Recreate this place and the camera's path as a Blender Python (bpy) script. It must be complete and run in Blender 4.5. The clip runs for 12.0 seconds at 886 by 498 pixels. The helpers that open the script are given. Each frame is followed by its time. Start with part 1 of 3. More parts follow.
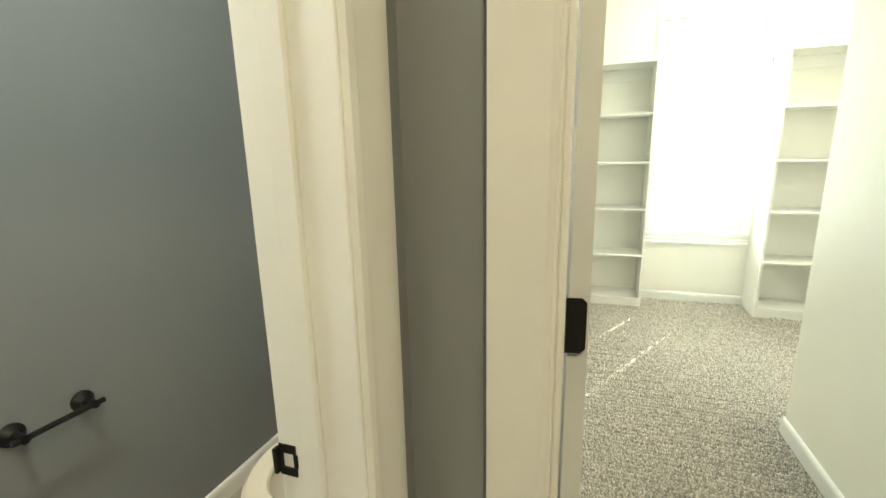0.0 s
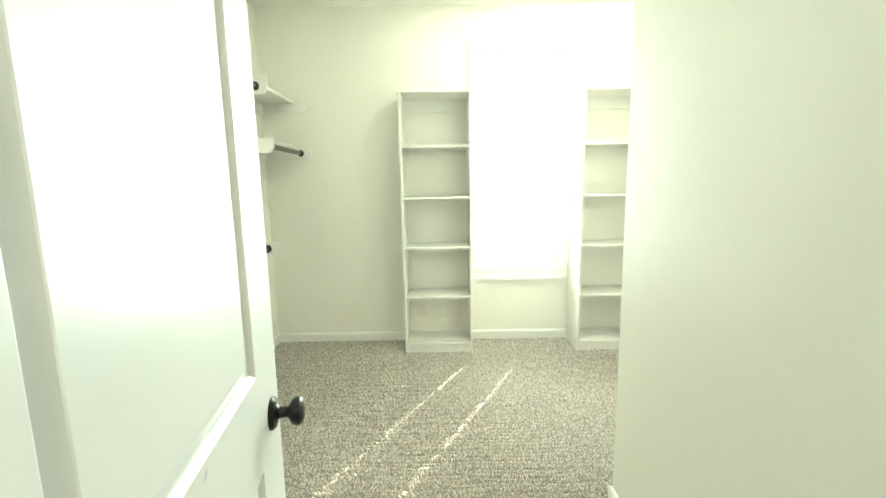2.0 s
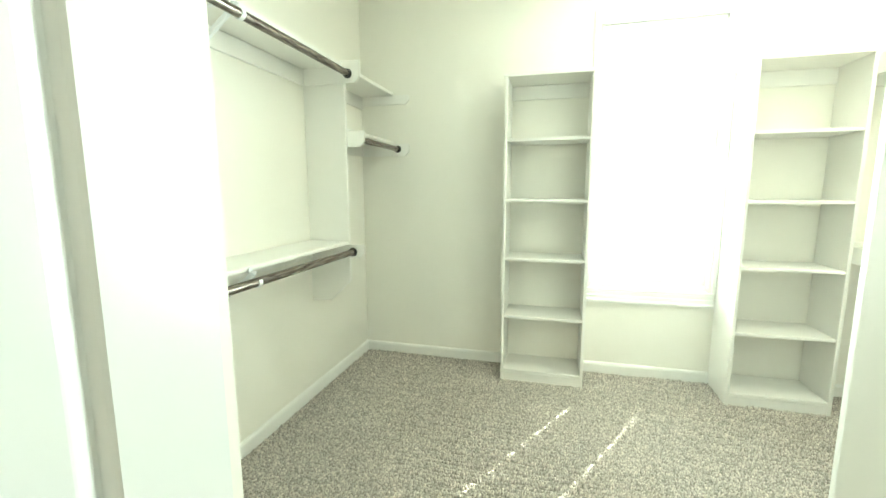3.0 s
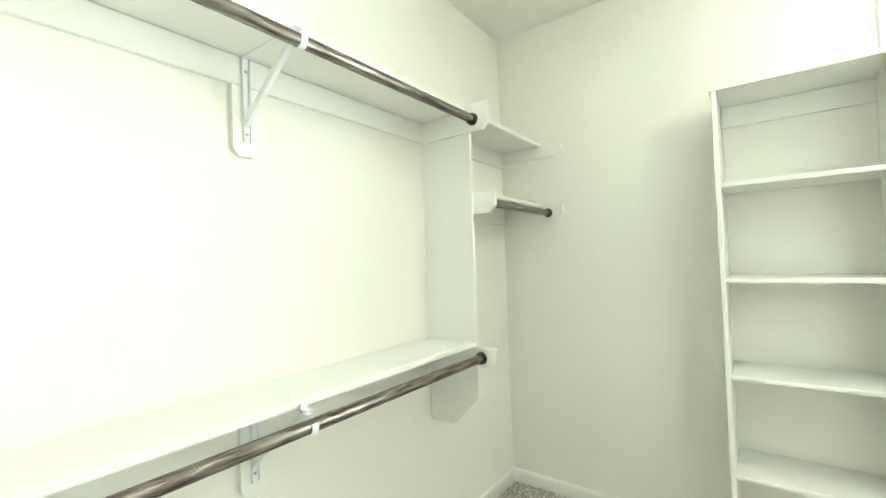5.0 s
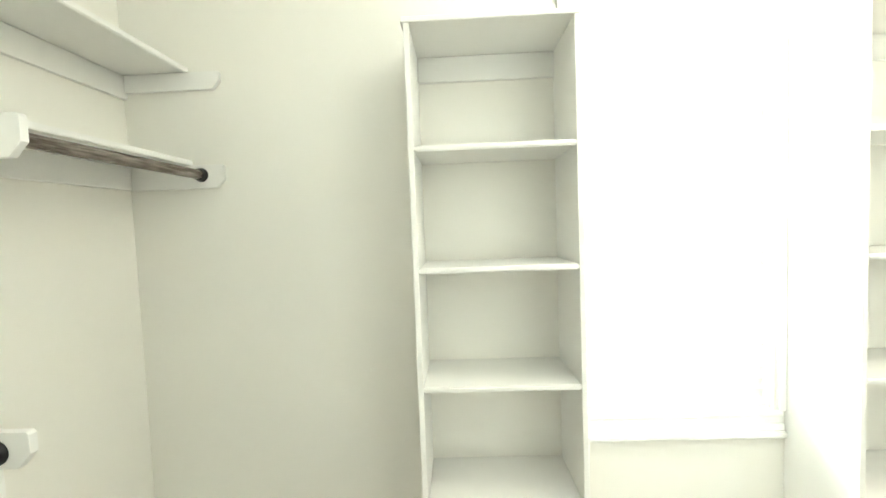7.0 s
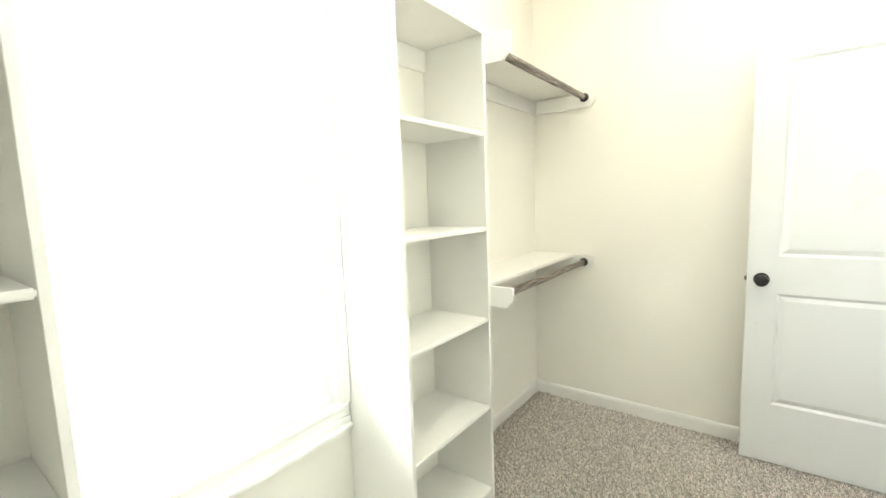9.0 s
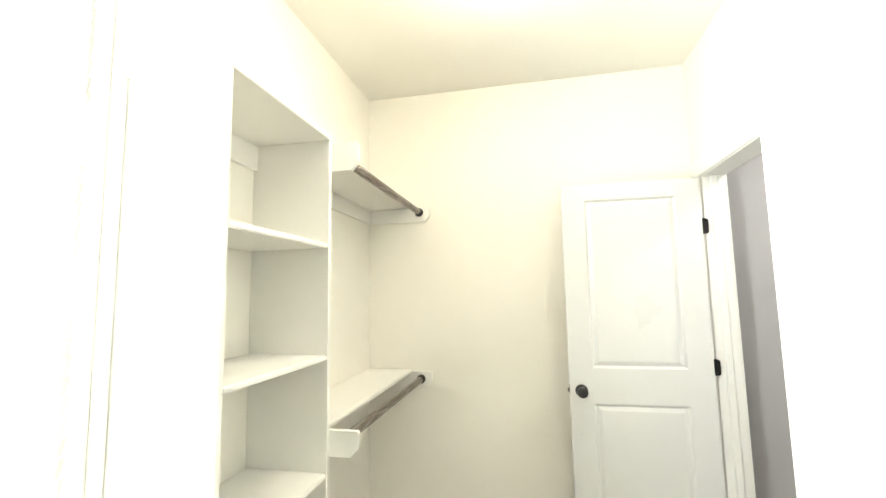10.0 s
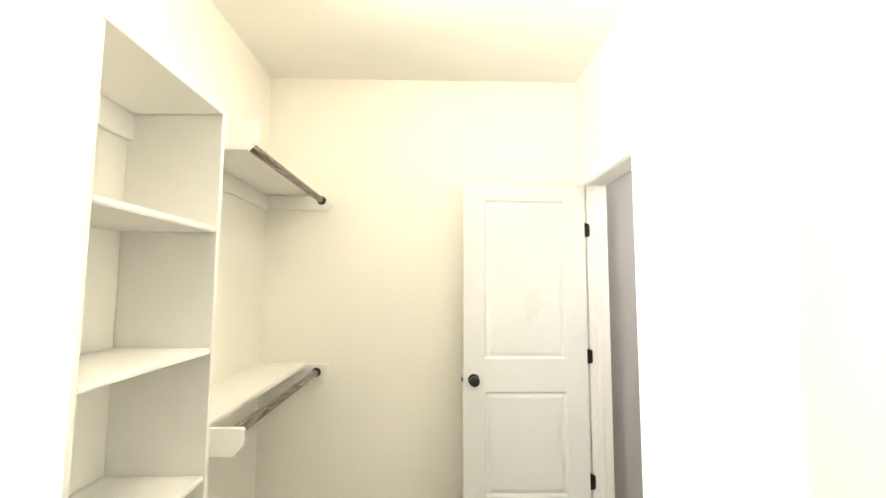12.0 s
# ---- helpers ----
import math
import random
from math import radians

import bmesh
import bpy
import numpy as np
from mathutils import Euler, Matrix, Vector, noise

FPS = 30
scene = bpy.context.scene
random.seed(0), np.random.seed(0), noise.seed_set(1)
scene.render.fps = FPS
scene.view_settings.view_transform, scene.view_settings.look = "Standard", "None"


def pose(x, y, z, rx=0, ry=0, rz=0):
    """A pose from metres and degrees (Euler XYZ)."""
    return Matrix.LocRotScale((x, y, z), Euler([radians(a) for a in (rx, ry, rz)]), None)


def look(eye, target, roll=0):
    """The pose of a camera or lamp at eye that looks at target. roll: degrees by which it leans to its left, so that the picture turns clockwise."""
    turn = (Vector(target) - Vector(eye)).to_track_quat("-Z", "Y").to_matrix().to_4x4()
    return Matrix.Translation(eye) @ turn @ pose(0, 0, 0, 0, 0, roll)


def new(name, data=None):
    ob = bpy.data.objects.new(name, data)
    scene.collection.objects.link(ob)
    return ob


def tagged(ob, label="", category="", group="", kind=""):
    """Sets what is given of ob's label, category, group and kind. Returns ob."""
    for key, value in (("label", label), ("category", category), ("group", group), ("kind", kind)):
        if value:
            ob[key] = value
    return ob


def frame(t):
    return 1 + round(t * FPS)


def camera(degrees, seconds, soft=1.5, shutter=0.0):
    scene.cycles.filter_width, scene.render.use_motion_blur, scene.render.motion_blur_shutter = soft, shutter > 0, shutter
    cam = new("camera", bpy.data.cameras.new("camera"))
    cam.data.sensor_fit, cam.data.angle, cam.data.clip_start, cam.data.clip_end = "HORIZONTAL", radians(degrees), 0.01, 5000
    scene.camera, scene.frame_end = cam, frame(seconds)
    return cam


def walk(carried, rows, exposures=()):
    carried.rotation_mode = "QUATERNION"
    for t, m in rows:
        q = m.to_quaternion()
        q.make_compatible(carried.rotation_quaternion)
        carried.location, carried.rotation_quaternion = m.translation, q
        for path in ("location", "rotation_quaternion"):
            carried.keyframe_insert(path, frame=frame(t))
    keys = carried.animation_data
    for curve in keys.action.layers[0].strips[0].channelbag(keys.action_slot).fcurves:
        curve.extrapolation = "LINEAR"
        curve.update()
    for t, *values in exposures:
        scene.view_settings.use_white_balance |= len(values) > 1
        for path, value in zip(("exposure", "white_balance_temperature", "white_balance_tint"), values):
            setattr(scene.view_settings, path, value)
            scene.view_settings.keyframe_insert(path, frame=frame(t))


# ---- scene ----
cam = camera(92.7, 12.0)
PATH = [
    (0, (0.221, 0.164, 1.353), (-0.419, 2.012, 0.932), -1.2),
    (0.5, (0.378, 0.276, 1.364), (-0.077, 2.182, 0.959), -2.1),
    (1, (0.486, 0.388, 1.369), (0.194, 2.326, 0.971), -2.7),
    (1.5, (0.504, 0.576, 1.372), (0.397, 2.546, 1.044), -1.6),
    (2, (0.472, 0.791, 1.372), (0.471, 2.769, 1.077), -1.0),
    (2.5, (0.471, 1.034, 1.352), (0.235, 3.0, 1.071), -0.1),
    (3, (0.478, 1.258, 1.358), (-0.023, 3.174, 1.076), -0.1),
    (3.5, (0.376, 1.484, 1.337), (-0.269, 3.356, 1.059), 1.6),
    (3.7, (0.347, 1.566, 1.344), (-0.359, 3.418, 1.078), 1.7),
    (5.3, (0.213, 2.136, 1.421), (-1.0, 3.723, 1.514), -2.2),
    (5.5, (0.158, 2.203, 1.427), (-1.004, 3.828, 1.521), -2.0),
    (6, (0.099, 2.365, 1.412), (-0.828, 4.137, 1.451), -1.5),
    (6.5, (0.177, 2.62, 1.404), (-0.397, 4.535, 1.337), -2.0),
    (7, (0.296, 2.763, 1.423), (0.225, 4.759, 1.317), -2.2),
    (7.5, (0.332, 2.926, 1.401), (0.833, 4.859, 1.287), -2.3),
    (7.7, (0.315, 2.994, 1.402), (1.045, 4.851, 1.258), -1.9),
    (9.3, (0.604, 3.247, 1.409), (2.345, 4.221, 1.269), -1.8),
    (9.5, (0.639, 3.294, 1.434), (2.471, 4.094, 1.388), -1.6),
    (10, (0.69, 3.411, 1.497), (2.638, 3.813, 1.705), -1.1),
    (10.5, (0.704, 3.451, 1.553), (2.65, 3.634, 1.975), 0.6),
    (11, (0.684, 3.434, 1.565), (2.623, 3.485, 2.051), 1.3),
    (11.5, (0.682, 3.416, 1.533), (2.651, 3.401, 1.881), 0.9),
    (12, (0.679, 3.401, 1.495), (2.671, 3.357, 1.667), 0.3),
]
walk(cam, [(t, look(eye, target, roll)) for t, eye, target, roll in PATH],
     [(0, 3.19, 6950, -3), (1.5, 3.24, 6900, -6), (2.5, 3.22, 6550, -9), (3.7, 3.22, 6420, -9), (5.3, 3.26, 6350, -1), (7.7, 3.33, 6350, 7), (9.3, 3.03, 6500, 8), (12, 2.92, 7150, 12)])

# ---- light ----
SUN_EL, SUN_X, SUN_Y = radians(44.5), 0.547, 1.0
world = bpy.data.worlds.new("sky")
scene.world = world
world.use_nodes = True
wn = world.node_tree
sky = wn.nodes.new("ShaderNodeTexSky")
sky.sky_type, sky.sun_disc, sky.sun_elevation = "NISHITA", False, SUN_EL
sky.sun_rotation = math.atan2(SUN_X, SUN_Y)
wn.links.new(sky.outputs[0], wn.nodes["Background"].inputs[0])
wn.nodes["Background"].inputs[1].default_value = 0.1

horiz = math.hypot(SUN_X, SUN_Y)
sun = new("sun", bpy.data.lights.new("sun", "SUN"))
sun.data.energy, sun.data.angle, sun.data.color = 5.0, radians(0.3), (1.0, 0.95, 0.87)
sun.matrix_world = look((SUN_X * 6, SUN_Y * 6, horiz * 6 * math.tan(SUN_EL)), (0, 0, 0))


def area(name, eye, target, w, h, watts, colour):
    ob = new(name, bpy.data.lights.new(name, "AREA"))
    ob.data.shape, ob.data.size, ob.data.size_y = "RECTANGLE", w, h
    ob.data.energy, ob.data.color = watts, colour
    ob.matrix_world = look(eye, target)
    return ob


# daylight that the closed blind lets into the closet
for z in (0.87, 1.31, 1.76, 2.20):
    strip = area("window_daylight", (1.13, 4.425, z), (1.13, 0.0, z + 4.425 * math.tan(radians(12))), 0.75, 0.42, 2.55, (0.92, 0.985, 1.0))
    strip.data.spread = radians(140)

# ---- materials ----


def mat(name, base, rough=0.5, metal=0.0, grain=0.0, scale=300.0, blotch=0.04, bump=0.0, bump_scale=200.0, stretch=(1, 1, 1), island=0.0, second=None, emit=None):
    """A procedural surface: base colour varied at two scales, with a fine relief."""
    m = bpy.data.materials.new(name)
    m.use_nodes = True
    nt = m.node_tree
    n, link = nt.nodes, nt.links.new
    b = n["Principled BSDF"]
    b.inputs["Roughness"].default_value, b.inputs["Metallic"].default_value = rough, metal
    tc = n.new("ShaderNodeTexCoord")
    mp = n.new("ShaderNodeMapping")
    mp.inputs["Scale"].default_value = stretch
    geo = n.new("ShaderNodeNewGeometry")
    link(geo.outputs["Position"], mp.inputs["Vector"])
    big = n.new("ShaderNodeTexNoise")
    big.inputs["Scale"].default_value, big.inputs["Detail"].default_value = 2.3, 4
    fine = n.new("ShaderNodeTexNoise")
    fine.inputs["Scale"].default_value, fine.inputs["Detail"].default_value = scale, 5
    link(mp.outputs[0], big.inputs["Vector"])
    link(mp.outputs[0], fine.inputs["Vector"])
    mix1 = n.new("ShaderNodeMix")
    mix1.data_type = "RGBA"
    dark = [max(0, c * (1 - blotch)) for c in base]
    light = [min(1, c * (1 + blotch)) for c in base]
    mix1.inputs["A"].default_value, mix1.inputs["B"].default_value = (*dark, 1), (*light, 1)
    link(big.outputs[0], mix1.inputs["Factor"])
    out = mix1.outputs["Result"]
    if grain:
        mix2 = n.new("ShaderNodeMix")
        mix2.data_type, mix2.blend_type = "RGBA", "MIX"
        other = second or [c * (1 - grain) for c in base]
        ramp = n.new("ShaderNodeMapRange")
        ramp.inputs["From Min"].default_value, ramp.inputs["From Max"].default_value = 0.42, 0.62
        link(fine.outputs[0], ramp.inputs["Value"])
        link(ramp.outputs[0], mix2.inputs["Factor"])
        link(out, mix2.inputs["A"])
        mix2.inputs["B"].default_value = (*other, 1)
        out = mix2.outputs["Result"]
    if island:
        hs = n.new("ShaderNodeHueSaturation")
        mr = n.new("ShaderNodeMapRange")
        mr.inputs["To Min"].default_value, mr.inputs["To Max"].default_value = 1 - island, 1 + island
        link(geo.outputs["Random Per Island"], mr.inputs["Value"])
        link(mr.outputs[0], hs.inputs["Value"])
        link(out, hs.inputs["Color"])
        out = hs.outputs[0]
    link(out, b.inputs["Base Color"])
    rr = n.new("ShaderNodeMapRange")
    rr.inputs["To Min"].default_value, rr.inputs["To Max"].default_value = max(0.02, rough - 0.06), min(1, rough + 0.06)
    link(big.outputs[0], rr.inputs["Value"])
    link(rr.outputs[0], b.inputs["Roughness"])
    if bump:
        bt = n.new("ShaderNodeTexNoise")
        bt.inputs["Scale"].default_value, bt.inputs["Detail"].default_value = bump_scale, 3
        link(mp.outputs[0], bt.inputs["Vector"])
        bp = n.new("ShaderNodeBump")
        bp.inputs["Strength"].default_value, bp.inputs["Distance"].default_value = bump, 0.002
        link(bt.outputs[0], bp.inputs["Height"])
        link(bp.outputs[0], b.inputs["Normal"])
    if emit:
        b.inputs["Emission Color"].default_value, b.inputs["Emission Strength"].default_value = (*emit[0], 1), emit[1]
    return m


M_WALL = mat("cream_wall_paint", (0.885, 0.865, 0.79), 0.55, blotch=0.02, bump=0.08, bump_scale=260)
M_CEIL = mat("ceiling_paint", (0.88, 0.865, 0.805), 0.8, blotch=0.02, bump=0.15, bump_scale=220)
M_GREY = mat("grey_wall_paint", (0.245, 0.257, 0.264), 0.5, blotch=0.03, bump=0.09, bump_scale=260)
M_GREY2 = mat("light_grey_wall_paint", (0.40, 0.395, 0.395), 0.6, blotch=0.03, bump=0.09, bump_scale=260)
M_TRIM = mat("white_trim_paint", (0.87, 0.865, 0.825), 0.38, blotch=0.015, bump=0.03, bump_scale=120)
M_SHELF = mat("white_shelf_paint", (0.885, 0.875, 0.825), 0.45, blotch=0.02, bump=0.05, bump_scale=140)
M_DOOR = mat("white_door_paint", (0.745, 0.755, 0.74), 0.3, blotch=0.012, bump=0.03, bump_scale=150)
M_BRONZE = mat("dark_bronze", (0.035, 0.034, 0.036), 0.34, metal=0.7, blotch=0.15, grain=0.3, scale=80)
M_BLACK = mat("black_iron", (0.012, 0.012, 0.012), 0.4, metal=0.3, blotch=0.1)
M_ROD = mat("brown_grained_rod", (0.27, 0.235, 0.205), 0.24, metal=0.55, blotch=0.1, grain=0.5, scale=9, second=(0.085, 0.062, 0.05), stretch=(14, 1.2, 14))
M_ROD2 = mat("brown_grained_rod_long", (0.27, 0.235, 0.205), 0.24, metal=0.55, blotch=0.1, grain=0.5, scale=9, second=(0.085, 0.062, 0.05), stretch=(1.2, 14, 14))
M_STEEL = mat("white_enamel_steel", (0.85, 0.86, 0.87), 0.3, blotch=0.01)
M_SCREW = mat("zinc_screw", (0.45, 0.45, 0.46), 0.4, metal=0.8)
M_NICKEL = mat("brushed_nickel", (0.15, 0.14, 0.135), 0.42, metal=0.6, blotch=0.04)
M_OPAL = mat("lit_opal_glass", (0.85, 0.84, 0.8), 0.25, emit=((1.0, 0.88, 0.72), 10.0))
M_PLATE = mat("ivory_switch_plastic", (0.78, 0.76, 0.68), 0.3, blotch=0.01)
M_CERAMIC = mat("white_vitreous_china", (0.78, 0.72, 0.62), 0.12, blotch=0.01)
M_SEAT = mat("cream_toilet_seat_plastic", (0.78, 0.70, 0.58), 0.25, blotch=0.01)
M_TILE = mat("beige_floor_tile", (0.42, 0.36, 0.29), 0.35, blotch=0.1, grain=0.25, scale=30)
M_BLIND = mat("white_blind_slat", (0.84, 0.84, 0.82), 0.4, blotch=0.01)
M_VINYL = mat("white_vinyl_window", (0.82, 0.82, 0.82), 0.35, blotch=0.01)
M_CARPET_BASE = mat("carpet_backing", (0.25, 0.22, 0.185), 0.95, blotch=0.12, grain=0.5, scale=220, bump=0.8, bump_scale=350)
M_CARPET = mat("beige_loop_carpet_yarn", (0.65, 0.60, 0.53), 0.95, blotch=0.1, grain=0.45, scale=140, island=0.34)
M_GROUND = mat("lawn_ground", (0.07, 0.1, 0.04), 0.95, blotch=0.2, grain=0.4, scale=6)
M_GLASS = bpy.data.materials.new("window_glass")
M_GLASS.use_nodes = True
gb = M_GLASS.node_tree.nodes["Principled BSDF"]
gb.inputs["Roughness"].default_value, gb.inputs["Transmission Weight"].default_value, gb.inputs["IOR"].default_value = 0.0, 1.0, 1.45

# ---- builders ----


def to_object(name, bm, material, smooth=False):
    me = bpy.data.meshes.new(name)
    bmesh.ops.recalc_face_normals(bm, faces=bm.faces)
    bm.to_mesh(me)
    bm.free()
    me.materials.append(material)
    if smooth:
        for p in me.polygons:
            p.use_smooth = True
        me.set_sharp_from_angle(angle=radians(38))
    return new(name, me)


def thing(name, at, label, category, group="", kind=""):
    ob = new(name)
    ob.empty_display_size = 0.05
    ob.matrix_world = at if isinstance(at, Matrix) else Matrix.Translation(at)
    return tagged(ob, label, category, group, kind)


def origin_of(ob):
    p = Vector((0, 0, 0))
    while ob:
        p = p + ob.matrix_basis.translation
        ob = ob.parent
    return p


def part(name, bm, material, parent, label="", local=False, smooth=False):
    """One mesh under a thing or a part; bm in world metres unless local."""
    if not local:
        bmesh.ops.translate(bm, vec=-origin_of(parent), verts=bm.verts)
    ob = to_object(name, bm, material, smooth)
    ob.parent = parent
    if label:
        ob["label"] = label
    return ob


def solid(name, bm, material, label, category, kind="", group="", smooth=False):
    return tagged(to_object(name, bm, material, smooth), label, category, group, kind)


def boxes(*dims, bevel=0.0, seg=1):
    """Boxes (x0, x1, y0, y1, z0, z1) in one bmesh, with softened edges."""
    out = bmesh.new()
    for x0, x1, y0, y1, z0, z1 in dims:
        b = bmesh.new()
        bmesh.ops.create_cube(b, size=1)
        for v in b.verts:
            v.co = Vector((x0 + (v.co.x + 0.5) * (x1 - x0), y0 + (v.co.y + 0.5) * (y1 - y0), z0 + (v.co.z + 0.5) * (z1 - z0)))
        if bevel:
            bmesh.ops.bevel(b, geom=b.edges[:], offset=min(bevel, 0.3 * min(x1 - x0, y1 - y0, z1 - z0)), segments=seg, affect="EDGES")
        me = bpy.data.meshes.new("t")
        b.to_mesh(me)
        b.free()
        out.from_mesh(me)
        bpy.data.meshes.remove(me)
    return out


def prism(points, axis, lo, hi, bevel=0.0):
    """A flat outline drawn out along an axis. points: pairs in the two other axes, in x y z order."""
    b = bmesh.new()

    def place(p, d):
        q = list(p)
        q.insert("xyz".index(axis), d)
        return b.verts.new(q)
    f = b.faces.new([place(p, lo) for p in points])
    r = bmesh.ops.extrude_face_region(b, geom=[f])
    step = [0, 0, 0]
    step["xyz".index(axis)] = hi - lo
    bmesh.ops.translate(b, vec=step, verts=[e for e in r["geom"] if isinstance(e, bmesh.types.BMVert)])
    bmesh.ops.recalc_face_normals(b, faces=b.faces)
    if bevel:
        bmesh.ops.bevel(b, geom=b.edges[:], offset=bevel, segments=1, affect="EDGES")
    return b


def lathe(profile, m=None, steps=28):
    """A turned shape round z. profile: (radius, height) pairs."""
    b = bmesh.new()
    rings = []
    for r, z in profile:
        if r < 1e-5:
            rings.append([b.verts.new((0, 0, z))])
        else:
            rings.append([b.verts.new((r * math.cos(2 * math.pi * i / steps), r * math.sin(2 * math.pi * i / steps), z)) for i in range(steps)])
    for a, c in zip(rings, rings[1:]):
        for i in range(steps):
            j = (i + 1) % steps
            if len(a) == 1 and len(c) > 1:
                b.faces.new((a[0], c[i], c[j]))
            elif len(c) == 1 and len(a) > 1:
                b.faces.new((a[i], a[j], c[0]))
            elif len(a) > 1:
                b.faces.new((a[i], a[j], c[j], c[i]))
    for ring in (rings[0], rings[-1]):
        if len(ring) > 2:
            b.faces.new(ring)
    if m:
        bmesh.ops.transform(b, matrix=m, verts=b.verts)
    return b


def rod_bm(a, c, r, steps=20):
    a, c = Vector(a), Vector(c)
    m = Matrix.Translation(a) @ (c - a).to_track_quat("Z", "Y").to_matrix().to_4x4()
    return lathe([(r, 0), (r, (c - a).length)], m, steps)


def join(*bms):
    out = bmesh.new()
    for b in bms:
        me = bpy.data.meshes.new("t")
        b.to_mesh(me)
        b.free()
        out.from_mesh(me)
        bpy.data.meshes.remove(me)
    return out


# ---- the shell ----
W, E, N, S = -1.02, 3.30, 4.445, 2.487
CEIL = 2.81
SW, SWE = 1.18, 1.295      # wall with the light switch: its two faces
ENT0, ENT1 = 0.742, 0.857   # wall of the entry door: its two faces
PW = -0.04                 # passage's west wall
PWI = PW - 0.13           # its toilet room face
WS = 1.83                  # south end of the hanging space
WIN = (0.74, 1.52, 0.65, 2.46)
DOOR2 = (2.44, 3.186)
SWN = 2.435               # free end of the switch wall
ENTRY = (0.167, 0.971)
HEAD, HEAD2 = 2.085, 2.118


def structure(name, bm, material, label, category):
    return solid(name, bm, material, label, category, kind="structure")


structure("wall_north", boxes((W - 0.12, WIN[0], N, N + 0.15, 0, CEIL), (WIN[1], E + 0.12, N, N + 0.15, 0, CEIL), (WIN[0], WIN[1], N, N + 0.15, 0, WIN[2]), (WIN[0], WIN[1], N, N + 0.15, WIN[3], CEIL)), M_WALL, "cream painted closet wall with a tall window", "wall")
structure("wall_west", boxes((W - 0.12, W, WS - 0.12, N, 0, CEIL)), M_WALL, "cream painted wall behind the hanging rods", "wall")
structure("wall_east", boxes((E, E + 0.12, S - 0.115, N, 0, CEIL)), M_WALL, "cream painted end wall of the closet", "wall")
structure("wall_south_east", boxes((SWE, DOOR2[0], S - 0.115, S, 0, CEIL), (DOOR2[1], E, S - 0.115, S, 0, CEIL), (DOOR2[0], DOOR2[1], S - 0.115, S, HEAD2, CEIL)), M_WALL, "cream painted wall with a doorway to a grey room", "wall")
structure("wall_switch", boxes((SW, SWE, ENT1, SWN, 0, CEIL), bevel=0.004), M_WALL, "cream painted passage wall with a light switch", "wall")
structure("wall_south_west", boxes((W, PW, WS - 0.12, WS, 0, CEIL)), M_WALL, "plain cream wall closing the hanging space", "wall")
structure("wall_passage_west", boxes((PWI, PW, ENT1, WS - 0.12, 0, CEIL)), M_WALL, "plain cream wall behind the open door", "wall")
structure("ceiling", boxes((W - 0.12, E + 0.12, ENT0, N + 0.15, CEIL, CEIL + 0.1)), M_CEIL, "flat cream painted closet ceiling", "ceiling")
# bathroom side, grey
structure("wall_entry", boxes((PW, ENTRY[0], ENT0, ENT1, 0, CEIL), (ENTRY[1], 2.5, ENT0, ENT1, 0, CEIL), (ENTRY[0], ENTRY[1], ENT0, ENT1, HEAD, CEIL)), M_GREY, "grey painted bathroom wall around the closet doorway", "wall")
TD = (-0.19, 0.603)
structure("wall_toilet_side", boxes((PWI, PW, TD[1], ENT1, 0, CEIL), (PWI, PW, -2.0, TD[0], 0, CEIL), (PWI, PW, TD[0], TD[1], HEAD, CEIL)), M_GREY, "grey painted wall with the toilet room doorway", "wall")
structure("wall_toilet_far", boxes((-1.25, -1.13, -0.6, 1.708, 0, CEIL)), M_GREY, "grey painted toilet room wall with a bar", "wall")
structure("wall_toilet_north", boxes((-1.13, PWI, 1.62, 1.708, 0, CEIL)), M_GREY, "grey painted wall behind the toilet", "wall")
structure("wall_toilet_south", boxes((-1.13, PWI, -0.6, -0.5, 0, CEIL)), M_GREY, "grey painted wall closing the toilet room", "wall")
structure("wall_bathroom_south", boxes((PWI, 2.4, -2.1, -2.0, 0, CEIL)), M_GREY, "grey painted wall closing the bathroom", "wall")
structure("wall_bathroom_east", boxes((2.4, 2.5, -2.1, ENT0, 0, CEIL)), M_GREY, "grey painted wall closing the bathroom", "wall")
structure("ceiling_bathroom", boxes((PWI, 2.5, -2.1, ENT0 - 0.002, CEIL + 0.003, CEIL + 0.1), (-1.25, PWI, -0.6, ENT0, CEIL + 0.003, CEIL + 0.1), (-1.25, PWI - 0.005, ENT0, 1.62, CEIL + 0.003, CEIL + 0.09)), M_CEIL, "flat white bathroom ceiling", "ceiling")
structure("floor_bathroom", boxes((PWI, 2.5, -2.1, ENT0 + 0.05, -0.06, 0.0), (-1.25, PWI, -0.6, 1.62, -0.06, 0.0)), M_TILE, "beige tiled bathroom floor", "floor")
# grey room past the second doorway
structure("wall_grey_room", boxes((E, E + 0.12, 0.9, S - 0.118, 0, CEIL), (SWE + 0.003, E, 0.9, 1.0, 0, CEIL), (SWE + 0.002, SWE + 0.02, 1.0, S - 0.118, 0, CEIL)), M_GREY2, "light grey painted walls of the room past the doorway", "wall")
structure("floor", boxes((W, E, S - 0.09, N, -0.06, 0.0), (W, SW, WS, S - 0.09, -0.06, 0.0), (PW, SW, ENT0 + 0.05, WS, -0.06, 0.0), (SWE, E, 0.95, S - 0.09, -0.06, 0.0)), M_CARPET_BASE, "woven backing of the beige carpet", "floor")
structure("ground", boxes((-300, 300, -300, 300, -0.7, -0.6)), M_GROUND, "grassy ground outside the window", "ground")


